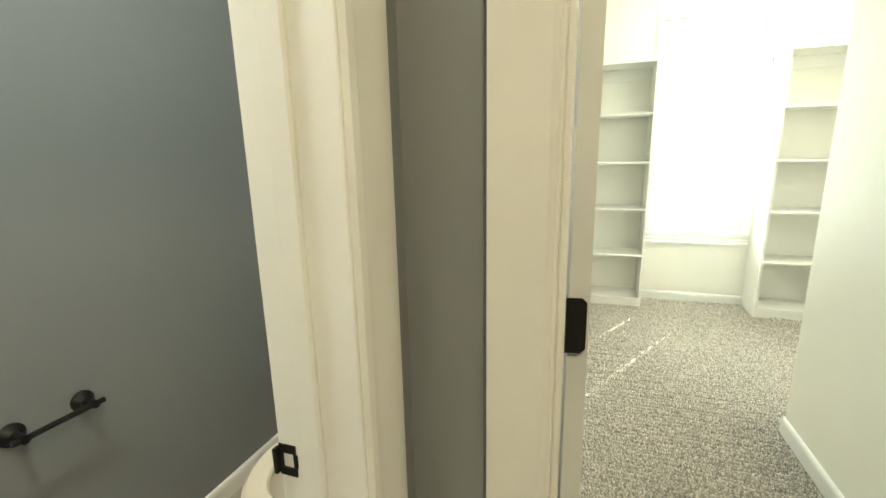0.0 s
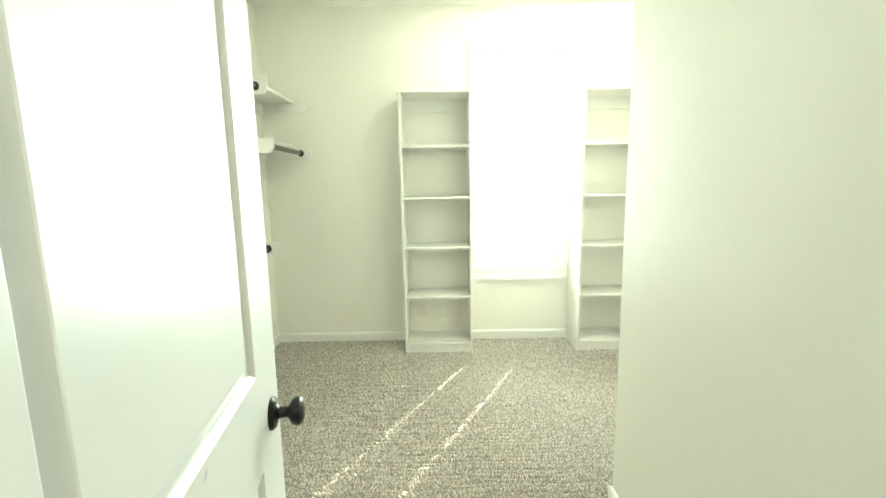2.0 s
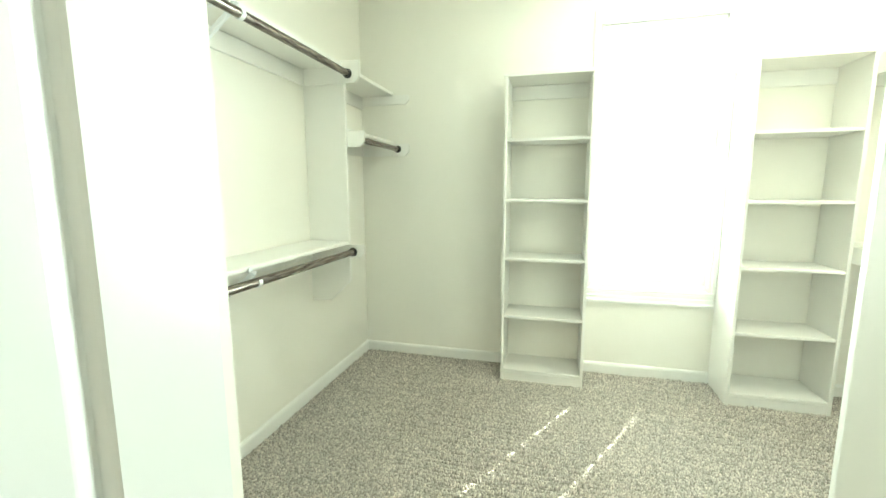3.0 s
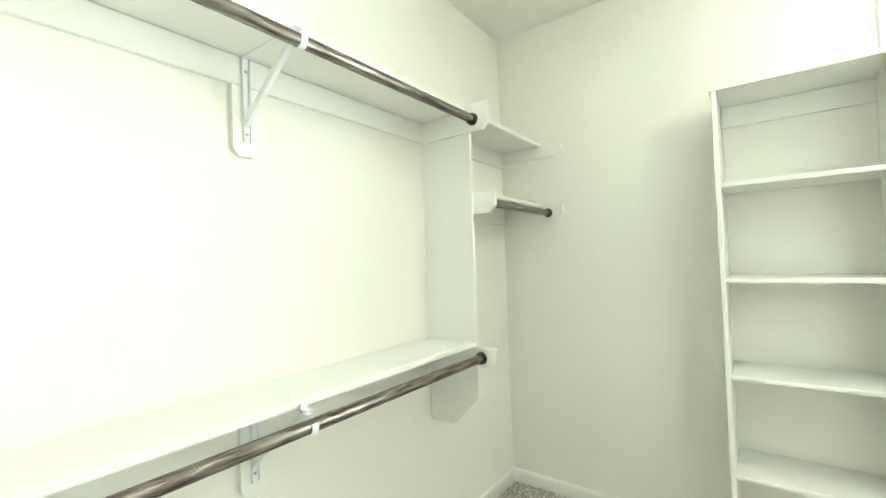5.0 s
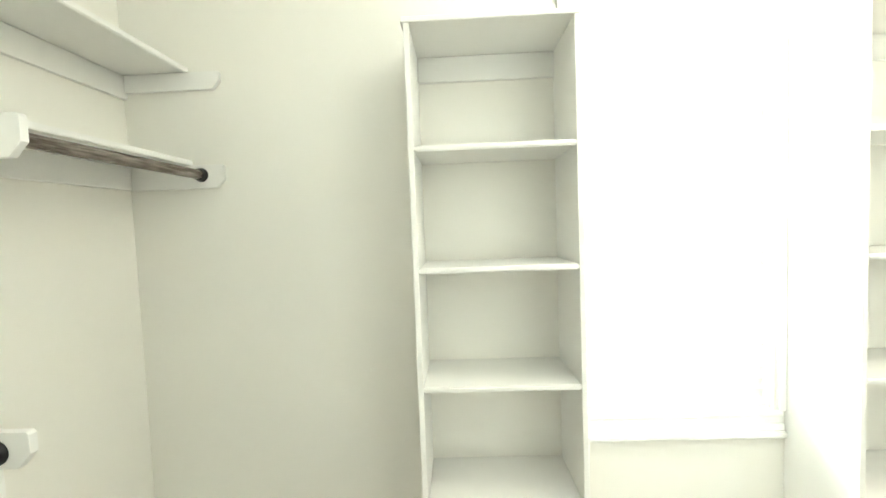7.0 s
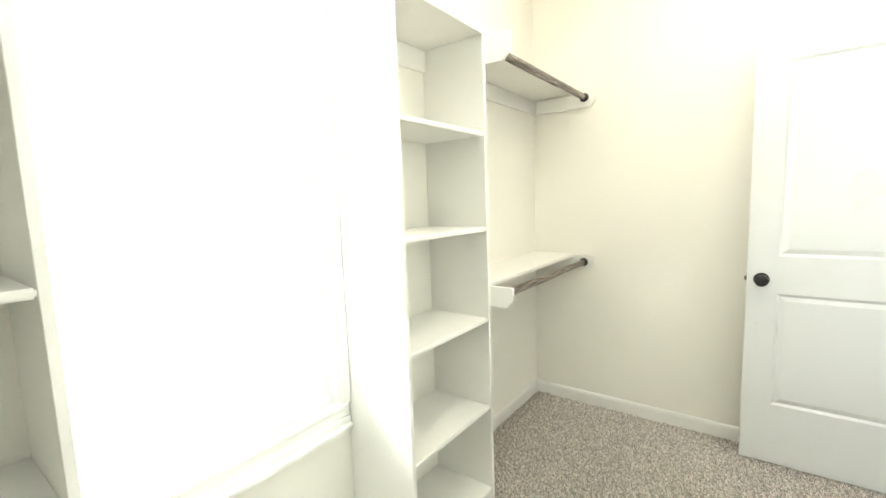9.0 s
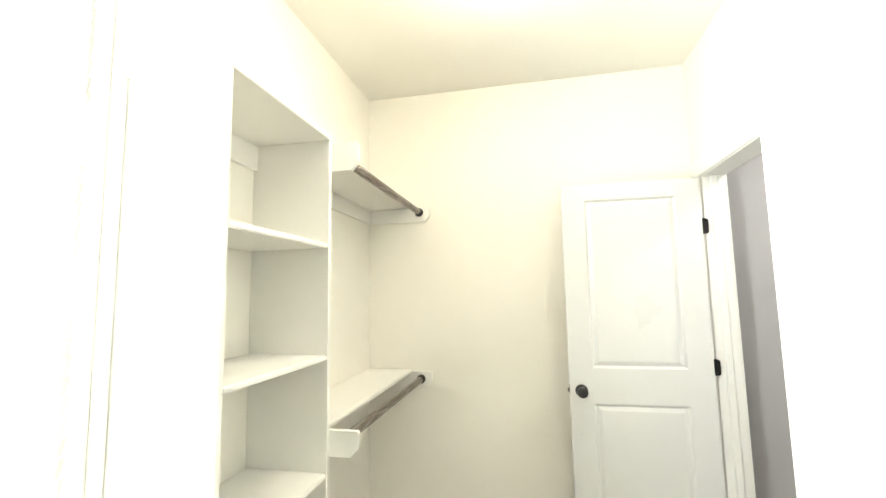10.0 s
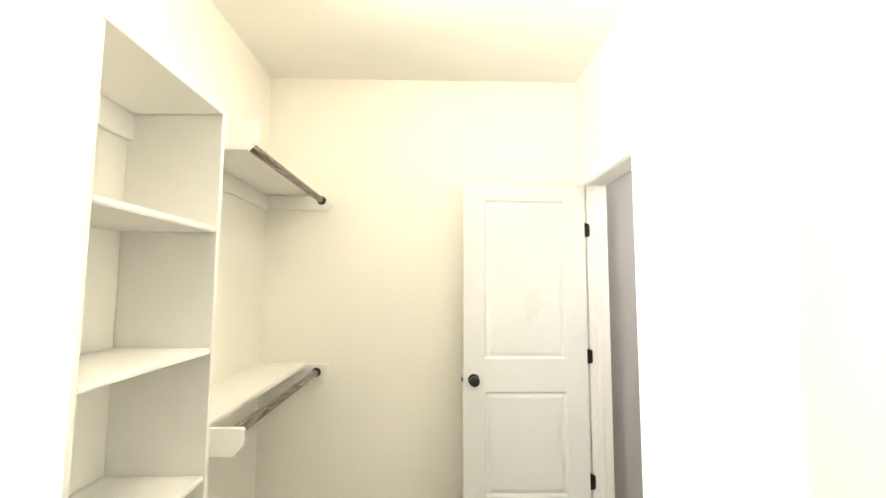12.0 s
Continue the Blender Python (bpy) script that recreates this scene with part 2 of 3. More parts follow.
def baseboard(runs):
    """Painted skirting along each run (x0, y0, x1, y1, nx, ny): a board with a rounded top, proud towards n."""
    bms = []
    for x0, y0, x1, y1, nx, ny in runs:
        prof = [(0, 0), (0.013, 0), (0.013, 0.066), (0.010, 0.078), (0.005, 0.084), (0, 0.085)]
        b = bmesh.new()
        rings = [[b.verts.new((x + nx * d, y + ny * d, z)) for d, z in prof] for x, y in ((x0, y0), (x1, y1))]
        k = len(prof)
        for i in range(k):
            b.faces.new((rings[0][i], rings[0][(i + 1) % k], rings[1][(i + 1) % k], rings[1][i]))
        b.faces.new(rings[0])
        b.faces.new(rings[1][::-1])
        bms.append(b)
    return join(*bms)


LX, RX, TX = 0.146, 1.562, 1.380          # west sides of the three shelf towers
UW, UD, UH = 0.560, 0.305, 2.094          # tower width, depth, height
structure("baseboard", baseboard([(W, N, LX, N, 0, -1), (LX + UW, N, RX, N, 0, -1), (RX + UW, N, E, N, 0, -1), (W, WS, W, N, 1, 0), (E, S, E, N, -1, 0),
                                  (SW, ENT1, SW, SWN, -1, 0), (SW - 0.012, SWN, SWE, SWN, 0, 1), (TX + UW, S, DOOR2[0] - 0.07, S, 0, 1), (PW, ENT1, PW, WS, 1, 0), (W, WS, PW, WS, 0, 1)]),
          M_TRIM, "white painted baseboard with a rounded top edge", "baseboard")
structure("baseboard_toilet_room", baseboard([(-1.13, -0.5, -1.13, 1.62, 1, 0), (-1.13, 1.62, PWI, 1.62, 0, -1)]), M_TRIM, "cream painted baseboard", "baseboard")


# ---- door frames ----
CASING = [(0, 0), (0.0, 0.010), (0.007, 0.014), (0.018, 0.011), (0.036, 0.013), (0.054, 0.017), (0.068, 0.018), (0.075, 0.014), (0.075, 0)]


def casing_bm(a0, a1, head, face, sign, axis, foot=0.0, leg=1.2, top=1.2):
    """A moulded casing round an opening from a0 to a1, mitred at the top corners, on a wall face; sign: the way that it stands proud."""
    b = bmesh.new()

    def at(a, z, d):
        return (a, face + sign * d, z) if axis == "x" else (face + sign * d, a, z)
    rings = []
    for corner in range(4):
        ring = []
        for off, d in CASING:
            a = a0 - off * leg - 0.005 if corner in (0, 1) else a1 + off * leg + 0.005
            z = foot if corner in (0, 3) else head + off * top + 0.005
            ring.append(b.verts.new(at(a, z, d)))
        rings.append(ring)
    k = len(CASING)
    for r, s in zip(rings, rings[1:]):
        for i in range(k - 1):
            b.faces.new((r[i], r[i + 1], s[i + 1], s[i]))
    b.faces.new(rings[0])
    b.faces.new(rings[3][::-1])
    return b


def frame_set(name, a0, a1, f0, f1, axis, stop, label, head=HEAD):
    """Jambs, stops and both casings of a doorway in the wall between the faces f0 and f1."""
    root = thing(name, ((a0 + a1) / 2, f0, 0) if axis == "x" else (f0, (a0 + a1) / 2, 0), label, "door frame", kind="structure")

    def bx(p0, p1, q0, q1, z0, z1):
        return (p0, p1, q0, q1, z0, z1) if axis == "x" else (q0, q1, p0, p1, z0, z1)
    t = 0.018
    part("jamb", boxes(bx(a0 - 0.001, a0 + t, f0 - 0.001, f1 + 0.001, 0, head), bevel=0.0015), M_TRIM, root)
    part("jamb", boxes(bx(a1 - t, a1 + 0.001, f0 - 0.001, f1 + 0.001, 0, head), bevel=0.0015), M_TRIM, root)
    part("head_jamb", boxes(bx(a0 + t, a1 - t, f0 - 0.001, f1 + 0.001, head - t, head + 0.001), bevel=0.0015), M_TRIM, root)
    s0, s1 = stop
    part("door_stop", boxes(bx(a0 + t, a0 + t + 0.011, s0, s1, 0, head - t), bevel=0.003), M_TRIM, root)
    part("door_stop", boxes(bx(a1 - t - 0.011, a1 - t, s0, s1, 0, head - t), bevel=0.003), M_TRIM, root)
    part("casing", casing_bm(a0 + t, a1 - t, head - t, f0 - 0.001, -1, axis), M_TRIM, root, smooth=True)
    part("casing", casing_bm(a0 + t, a1 - t, head - t, f1 + 0.001, 1, axis), M_TRIM, root, smooth=True)
    return root


frame_1 = frame_set("door_frame_1", ENTRY[0], ENTRY[1], ENT0, ENT1, "x", (ENT0 + 0.03, ENT0 + 0.07), "white painted frame of the closet's entry doorway")
frame_2 = frame_set("door_frame_2", DOOR2[0], DOOR2[1], S - 0.115, S, "x", (S - 0.075, S - 0.04), "white painted frame of the second doorway", head=HEAD2)
frame_3 = frame_set("door_frame_3", TD[0], TD[1], PWI, PW, "y", (PW - 0.094, PW - 0.058), "white painted frame of the toilet room doorway")
part("strike_plate", boxes((PW - 0.137, PW - 0.130, TD[1] - 0.0205, TD[1] - 0.0175, 0.915, 0.965), (PW - 0.130, PW - 0.108, TD[1] - 0.0205, TD[1] - 0.0175, 0.951, 0.965), (PW - 0.130, PW - 0.108, TD[1] - 0.0205, TD[1] - 0.0175, 0.915, 0.929), (PW - 0.113, PW - 0.106, TD[1] - 0.0205, TD[1] - 0.0175, 0.929, 0.951), (PW - 0.142, PW - 0.135, TD[1] - 0.028, TD[1] - 0.0175, 0.92, 0.96), bevel=0.001), M_BLACK, frame_3, "black metal strike plate")


# ---- doors ----
def panel_bm(w, h, thick):
    """A moulded door panel, both faces: sunk moulding round a raised field."""
    b = bmesh.new()
    steps = [(0, 0), (0.004, 0.003), (0.010, 0.009), (0.014, 0.010), (0.034, 0.0035), (0.037, 0.003)]
    for side in (1, -1):
        rings = []
        for d, depth in steps:
            y = side * (thick / 2 - depth)
            rings.append([b.verts.new(p) for p in ((d, y, d), (w - d, y, d), (w - d, y, h - d), (d, y, h - d))])
        for r, s in zip(rings, rings[1:]):
            for i in range(4):
                b.faces.new((r[i], r[(i + 1) % 4], s[(i + 1) % 4], s[i]))
        b.faces.new(rings[-1])
    return b


KNOB = [(0.0, 0.0), (0.033, 0.0), (0.033, 0.004), (0.029, 0.009), (0.016, 0.012), (0.0115, 0.016), (0.011, 0.030), (0.016, 0.036), (0.025, 0.041), (0.0285, 0.049), (0.0275, 0.057), (0.021, 0.062), (0.008, 0.0645), (0, 0.065)]


def door(name, width, m, label, stile=0.122, mid=0.0, h=2.02, knob=0.965):
    """A two-panel door: hinge edge at the origin, leaf along +x, thickness centred on y."""
    root = thing(name, m, label, "door")
    t, z0 = 0.035, 0.015
    st, x1 = stile, width - stile
    rails = [(z0, 0.325), (0.895 + mid, 1.08 + mid), (h - 0.075, z0 + h)]
    part("leaf", boxes((0, st, -t / 2, t / 2, z0, z0 + h), (x1, width, -t / 2, t / 2, z0, z0 + h), *[(st, x1, -t / 2, t / 2, a, b) for a, b in rails]), M_DOOR, root, local=True)
    for a, b in ((0.325, 0.895 + mid), (1.08 + mid, h - 0.075)):
        p = panel_bm(x1 - st, b - a, t)
        bmesh.ops.translate(p, vec=(st, 0, a), verts=p.verts)
        part("panel", p, M_DOOR, root, local=True)
    for side in (1, -1):
        m2 = Matrix.Translation((width - 0.06, side * t / 2, knob + mid)) @ pose(0, 0, 0, -90 * side, 0, 0)
        k = part("knob", lathe(KNOB[5:], m2), M_BRONZE, root, "dark bronze round knob", local=True, smooth=True)
        part("rosette", lathe(KNOB[:6], m2), M_BRONZE, k, local=True, smooth=True)
    part("latch_plate", boxes((width - 0.001, width + 0.0015, -0.0125, 0.0125, knob - 0.028 + mid, knob + 0.028 + mid), (width, width + 0.010, -0.006, 0.006, knob - 0.01 + mid, knob + 0.01 + mid), bevel=0.001), M_NICKEL, root, local=True)
    return root


def hinge(frame_root, pin, leaf_dir, z, jamb_dir, h=0.10, wide=0.040):
    """A butt hinge: knuckle at the pin, one plate on the door's edge and one on the jamb."""
    px, py = pin
    kn = part("hinge", join(rod_bm((px, py, z - h / 2), (px, py, z + h / 2), 0.0065, 14), lathe([(0.0, 0.0), (0.005, 0.001), (0.007, 0.004), (0.0, 0.004)], Matrix.Translation((px, py, z + h / 2)), 14)), M_BLACK, frame_root, "black iron butt hinge", smooth=True)
    for (dx, dy), (nx, ny) in (leaf_dir, jamb_dir):
        c = 0.008
        out = [(0, -h / 2), (wide - c, -h / 2), (wide, -h / 2 + c), (wide, h / 2 - c), (wide - c, h / 2), (0, h / 2)]
        b = prism(out, "y", -0.0012, 0.0012)
        m = Matrix(((dx, nx, 0, px), (dy, ny, 0, py), (0, 0, 1, z), (0, 0, 0, 1)))
        bmesh.ops.transform(b, matrix=m, verts=b.verts)
        part("hinge_plate", b, M_BLACK, kn, local=False)
        for sz in (-0.028, 0, 0.028):
            sb = lathe([(0.0045, 0), (0.004, 0.0012), (0.0, 0.0012)], m @ Matrix.Translation((0.02 + 0.006 * (sz == 0), 0.0012 if ny + nx > 0 else -0.0024, sz)) @ pose(0, 0, 0, -90, 0, 0), 10)
            part("screw", sb, M_SCREW, kn)


# entry door, open past a right angle
ANG1 = 99.3
D1 = pose(0.215, 0.8935, 0, 0, 0, ANG1)
door_1 = door("door_1", 0.762, D1, "white two-panel door standing open, dark bronze knob", stile=0.145, mid=-0.042)
d1 = Vector((math.cos(radians(ANG1)), math.sin(radians(ANG1))))
for z in (0.30, 1.066, 1.80):
    hinge(frame_1, (0.1885, 0.878), ((-d1.y * -1, d1.x * -1), (-d1.x, -d1.y)), z, ((0, -1), (1, 0)))
# second door, open at a right angle
D2 = pose(3.152, 2.512, 0, 0, 0, 90.3)
door_2 = door("door_2", 0.716, D2, "white two-panel door open against the end wall", h=2.072, knob=0.962)
for z in (0.392, 1.09, 1.826):
    hinge(frame_2, (3.152, 2.500), ((1, 0), (0, 1)), z, ((0, -1), (-1, 0)), h=0.080, wide=0.024)


# ---- window ----
x0, x1, z0, z1 = WIN
win = thing("window_1", ((x0 + x1) / 2, N, z0), "tall white vinyl window behind a closed white blind", "window", kind="structure")
part("window_frame", boxes((x0, x0 + 0.045, N + 0.07, N + 0.15, z0, z1), (x1 - 0.045, x1, N + 0.07, N + 0.15, z0, z1), (x0 + 0.045, x1 - 0.045, N + 0.07, N + 0.15, z1 - 0.045, z1), (x0 + 0.045, x1 - 0.045, N + 0.07, N + 0.15, z0, z0 + 0.045), bevel=0.003), M_VINYL, win)
pane = part("pane", boxes((x0 + 0.045, x1 - 0.045, N + 0.108, N + 0.112, z0 + 0.045, z1 - 0.045)), M_GLASS, win, "clear window glass")
pane.visible_shadow = False
part("window_sill", join(boxes((x0 - 0.036, x1 + 0.036, N - 0.034, N, z0 - 0.104, z0 - 0.078), bevel=0.006, seg=2), boxes((x0 - 0.035, x1 + 0.034, N - 0.020, N, z0 - 0.078, z0 - 0.050), (x0 - 0.034, x1 + 0.032, N - 0.013, N, z0 - 0.050, z0 - 0.020), (x0 - 0.033, x1 + 0.030, N - 0.018, N, z0 - 0.020, z0 - 0.001), (x0 + 0.002, x1 - 0.002, N - 0.003, N + 0.07, z0 - 0.018, z0 + 0.005), bevel=0.003)), M_TRIM, win, "white stepped moulding under the window")
part("return", boxes((x0 - 0.001, x0 + 0.012, N - 0.001, N + 0.07, z0, z1), (x1 - 0.012, x1 + 0.001, N - 0.001, N + 0.07, z0, z1), (x0 + 0.012, x1 - 0.012, N - 0.001, N + 0.07, z1 - 0.012, z1 + 0.001)), M_TRIM, win)
part("casing", casing_bm(x0 + 0.002, x1 + 0.005, z1 - 0.002, N - 0.001, -1, "x", foot=z0, leg=0.42, top=0.9), M_TRIM, win, smooth=True)

blind = thing("window_blind", ((x0 + x1) / 2, N + 0.045, z1 - 0.02), "closed white two-inch slat blind filling the window", "blind")
part("headrail", boxes((x0 + 0.016, x1 - 0.016, N + 0.020, N + 0.066, z1 - 0.065, z1 - 0.014), bevel=0.003), M_BLIND, blind)
part("bottom_rail", boxes((x0 + 0.0128, x1 - 0.0128, N + 0.020, N + 0.066, z0 + 0.006, z0 + 0.036), bevel=0.003), M_BLIND, blind)
HOLES = (0.970, 1.360)


def slat_mesh():
    xs = [x0 + 0.0128]
    for hx in HOLES:
        xs += [hx - 0.0095, hx + 0.0095]
    xs.append(x1 - 0.0128)
    us = [-0.025, -0.006, 0.006, 0.025]
    tilt = radians(72)
    b = bmesh.new()
    cx = (x0 + x1) / 2
    for i in range(len(xs) - 1):
        for j in range(3):
            if i in (1, 3) and j == 1:
                continue
            c = boxes((xs[i] - cx, xs[i + 1] - cx, us[j], us[j + 1], -0.0013, 0.0013))
            me = bpy.data.meshes.new("t")
            c.to_mesh(me)
            c.free()
            b.from_mesh(me)
            bpy.data.meshes.remove(me)
    bmesh.ops.remove_doubles(b, verts=b.verts, dist=1e-5)
    bmesh.ops.rotate(b, cent=(0, 0, 0), matrix=Matrix.Rotation(-tilt, 3, "X"), verts=b.verts)
    me = bpy.data.meshes.new("slat")
    b.to_mesh(me)
    b.free()
    me.materials.append(M_BLIND)
    return me


slat = slat_mesh()
zz = z0 + 0.048
while zz < z1 - 0.08:
    s = new("slat", slat)
    s.parent = blind
    s.location = (0, -0.002, zz - (z1 - 0.02))
    zz += 0.046
for hx in HOLES:
    for dy in (0.016, 0.074):
        part("ladder_cord", rod_bm((hx + 0.02, N + dy, z0 + 0.01), (hx + 0.02, N + dy, z1 - 0.06), 0.0008, 6), M_BLIND, blind)


# ---- shelf towers ----
def tower(m, label, overhang=0.008, depth=UD):
    """An open shelf tower: origin at its front-left foot, width along x, depth along +y."""
    root = thing("shelf_tower", m, label, "shelf unit", group="white shelf towers")
    t = 0.019
    for a in (0, UW - t):
        part("side_panel", boxes((a, a + t, 0, depth, 0, UH - t), bevel=0.0015), M_SHELF, root, local=True)
    part("top_board", boxes((-overhang, UW + 0.001, -0.004, depth, UH - t, UH), bevel=0.003), M_SHELF, root, local=True)
    for z in (1.668, 1.268, 0.868, 0.462, 0.068):
        part("shelf", boxes((t, UW - t, 0.002, depth - 0.002, z, z + t), bevel=0.004, seg=2), M_SHELF, root, local=True)
    part("toe_kick", boxes((t, UW - t, 0.006, 0.022, 0.0, 0.066), bevel=0.0015), M_SHELF, root, local=True)
    part("back_cleat", boxes((t, UW - t, depth - 0.020, depth - 0.001, UH - t - 0.095, UH - t - 0.001), bevel=0.002), M_SHELF, root, local=True)
    return root


tower_a = tower(pose(LX, N - UD, 0), "white painted open shelf tower standing beside the window")
tower_b = tower(pose(RX, 4.127, 0), "white painted open shelf tower between window and hanging rods", depth=N - 4.1275)
tower_c = tower(pose(TX + UW, S + UD + 0.001, 0, 0, 0, 180), "white painted open shelf tower beside the second doorway")


# ---- hanging spaces ----
def shelf_thing(dims, label, front="x"):
    """A shelf board with a rounded nosing along its front edge (+x, or -y)."""
    x0, x1, y0, y1, z0, z1 = dims
    root = thing("closet_shelf", ((x0 + x1) / 2, (y0 + y1) / 2, z0), label, "shelf", group="closet shelves")
    if front == "x":
        a, b = (x0, x1 - 0.009, y0, y1, z0, z1), (x1 - 0.0088, x1, y0, y1, z0 - 0.0005, z1 + 0.0005)
    else:
        a, b = (x0, x1, y0 + 0.009, y1, z0, z1), (x0, x1, y0, y0 + 0.0088, z0 - 0.0005, z1 + 0.0005)
    part("board", boxes(a, bevel=0.0008), M_SHELF, root)
    part("nosing", boxes(b, bevel=0.0038, seg=2), M_SHELF, root)
    return root


def cleat(dims, label):
    return solid("wall_cleat", boxes(dims, bevel=0.002), M_SHELF, label, "shelf cleat", group="shelf cleats")


def end_board(axis, at, wall, front, z0, z1, label, t=0.019):
    """A rod support board with clipped front corners, lying against a panel or wall; wall to front is its length."""
    s = 1 if front > wall else -1
    c = 0.030
    pts = [(wall, z0), (front - s * c, z0), (front, z0 + c * 1.1), (front, z1 - 0.006), (front - s * 0.006, z1), (wall, z1)]
    b = prism(pts, axis, at, at + t, bevel=0.0008)
    return solid("rod_support_board", b, M_SHELF, label, "rod support", group="rod support boards")


def hanging_rod(a, c, label, mtl):
    a, c = Vector(a), Vector(c)
    root = thing("hanging_rod", a, label, "closet rod", group="hanging rods")
    d = (c - a).normalized()
    part("tube", rod_bm(a + d * 0.004, c - d * 0.004, 0.0190, 24), mtl, root, smooth=True)
    for p, q in ((a, d), (c, -d)):
        m = Matrix.Translation(p) @ q.to_track_quat("Z", "Y").to_matrix().to_4x4()
        part("socket", lathe([(0.0275, 0.0), (0.0275, 0.004), (0.0245, 0.008), (0.0232, 0.022), (0.0196, 0.022)], m), M_BLACK, root, "black rod socket", smooth=True)
    return root


PY = 3.645            # divider panel
PF = -0.745          # its front edge
BF = -0.638          # front of the rod boards on the west side
RODX = -0.712
divider = thing("divider_panel", (W, PY, 0.645), "white painted divider panel with a clipped lower corner", "panel")
part("panel", prism([(W, 0.645), (-0.885, 0.650), (PF - 0.006, 0.779), (PF - 0.006, 2.066), (W, 2.066)], "y", PY - 0.0095, PY + 0.0095, bevel=0.0012), M_SHELF, divider)
part("edge_strip", boxes((PF - 0.0058, PF, PY - 0.0098, PY + 0.0098, 0.783, 2.066), bevel=0.0022), M_SHELF, divider)
shelf_thing((W, PF - 0.004, WS, N, 2.069, 2.089), "white painted top shelf above the hanging rod")
shelf_thing((W, PF - 0.002, WS, PY - 0.0105, 1.018, 1.037), "white painted middle shelf above the lower rod")
shelf_thing((W, PF - 0.012, PY + 0.0105, N, 1.706, 1.725), "short white painted shelf above the short rod")
for z, y_0, y_1 in ((1.976, WS, PY - 0.0105), (1.976, PY + 0.0105, N), (0.926, WS, PY - 0.0105), (1.614, PY + 0.0105, N)):
    cleat((W, W + 0.018, y_0, y_1, z, z + 0.091), "white painted cleat under a shelf on the wall")
end_board("y", PY - 0.0295, W + 0.019, BF, 1.972, 2.097, "white rod board with clipped corners on the divider")
end_board("y", PY - 0.0295, W + 0.019, BF, 0.936, 1.017, "white rod board with clipped corners on the divider")
end_board("y", PY + 0.0105, W + 0.019, BF, 1.610, 1.705, "white rod board with clipped corners on the divider")
end_board("y", N - 0.020, W + 0.019, BF + 0.02, 1.999, 2.067, "white cleat with a clipped corner on the wall")
end_board("y", N - 0.020, W + 0.019, BF + 0.015, 1.612, 1.704, "white rod board with clipped corners on the wall")
end_board("y", WS + 0.001, W + 0.019, BF, 1.975, 2.067, "white rod board with clipped corners on the wall")
end_board("y", WS + 0.001, W + 0.019, BF, 0.926, 1.017, "white rod board with clipped corners on the wall")
hanging_rod((RODX, WS + 0.021, 2.024), (RODX, PY - 0.0305, 2.024), "long brown wood-grained rod under the top shelf", M_ROD)
hanging_rod((RODX, WS + 0.021, 0.973), (RODX, PY - 0.0305, 0.973), "long brown wood-grained rod under the middle shelf", M_ROD)
hanging_rod((RODX, PY + 0.0305, 1.664), (RODX, N - 0.021, 1.664), "short brown wood-grained rod beside the corner", M_ROD)


def bracket(y, z_shelf, z_rod, label):
    """A white steel shelf-and-rod bracket on a backing board with clipped corners."""
    root = thing("shelf_bracket", (W, y, z_shelf), label, "bracket", group="shelf brackets")
    hw, zb = 0.043, z_shelf - 0.315
    pts = [(y - hw, z_shelf - 0.093), (y - hw, zb + 0.03), (y - hw + 0.006, zb + 0.016), (y - hw + 0.022, zb), (y + hw - 0.022, zb), (y + hw - 0.006, zb + 0.016), (y + hw, zb + 0.03), (y + hw, z_shelf - 0.093)]
    part("backing_board", prism(pts, "x", W + 0.0005, W + 0.0175, bevel=0.0015), M_SHELF, root)
    xw = W + 0.0185
    leg = part("wall_leg", boxes((xw, xw + 0.003, y - 0.012, y + 0.012, z_shelf - 0.27, z_shelf - 0.002), (xw + 0.003, xw + 0.010, y - 0.012, y - 0.010, z_shelf - 0.27, z_shelf - 0.002), (xw + 0.003, xw + 0.010, y + 0.010, y + 0.012, z_shelf - 0.27, z_shelf - 0.002)), M_STEEL, root, "white enamelled steel")
    part("shelf_arm", boxes((xw, RODX - 0.002, y - 0.011, y + 0.011, z_shelf - 0.004, z_shelf - 0.001)), M_STEEL, root)
    part("brace", prism([(xw + 0.003, z_shelf - 0.225), (xw + 0.003, z_shelf - 0.195), (RODX - 0.025, z_shelf - 0.006), (RODX - 0.002, z_shelf - 0.012)], "y", y - 0.0085, y + 0.0085, bevel=0.002), M_STEEL, root)
    hook = []
    for i in range(13):
        a = radians(150 + 240 * i / 12)
        hook.append((a, 0.0175, 0.0205))
    outer = [(RODX + 0.0232 * math.cos(a), z_rod + 0.0232 * math.sin(a)) for a, _, _ in hook]
    inner = [(RODX + 0.0197 * math.cos(a), z_rod + 0.0197 * math.sin(a)) for a, _, _ in hook][::-1]
    part("rod_hook", prism(outer + inner, "y", y - 0.0095, y + 0.0095), M_STEEL, root)
    part("hook_stem", boxes((RODX - 0.0265, RODX - 0.0192, y - 0.0095, y + 0.0095, z_rod - 0.002, z_shelf - 0.003), (PF + 0.001, PF + 0.006, y - 0.011, y + 0.011, z_shelf - 0.006, z_shelf + 0.014)), M_STEEL, root)
    for dz in (-0.045, -0.245):
        part("screw", lathe([(0.0, 0.0), (0.0055, 0.0), (0.004, 0.002), (0, 0.0025)], Matrix.Translation((xw + 0.003, y, z_shelf + dz)) @ pose(0, 0, 0, 0, 90, 0), 12), M_SCREW, leg, "zinc screw head")


bracket(2.735, 2.068, 2.024, "white steel bracket holding the top shelf and rod")
bracket(2.735, 1.017, 0.973, "white steel bracket holding the middle shelf and rod")

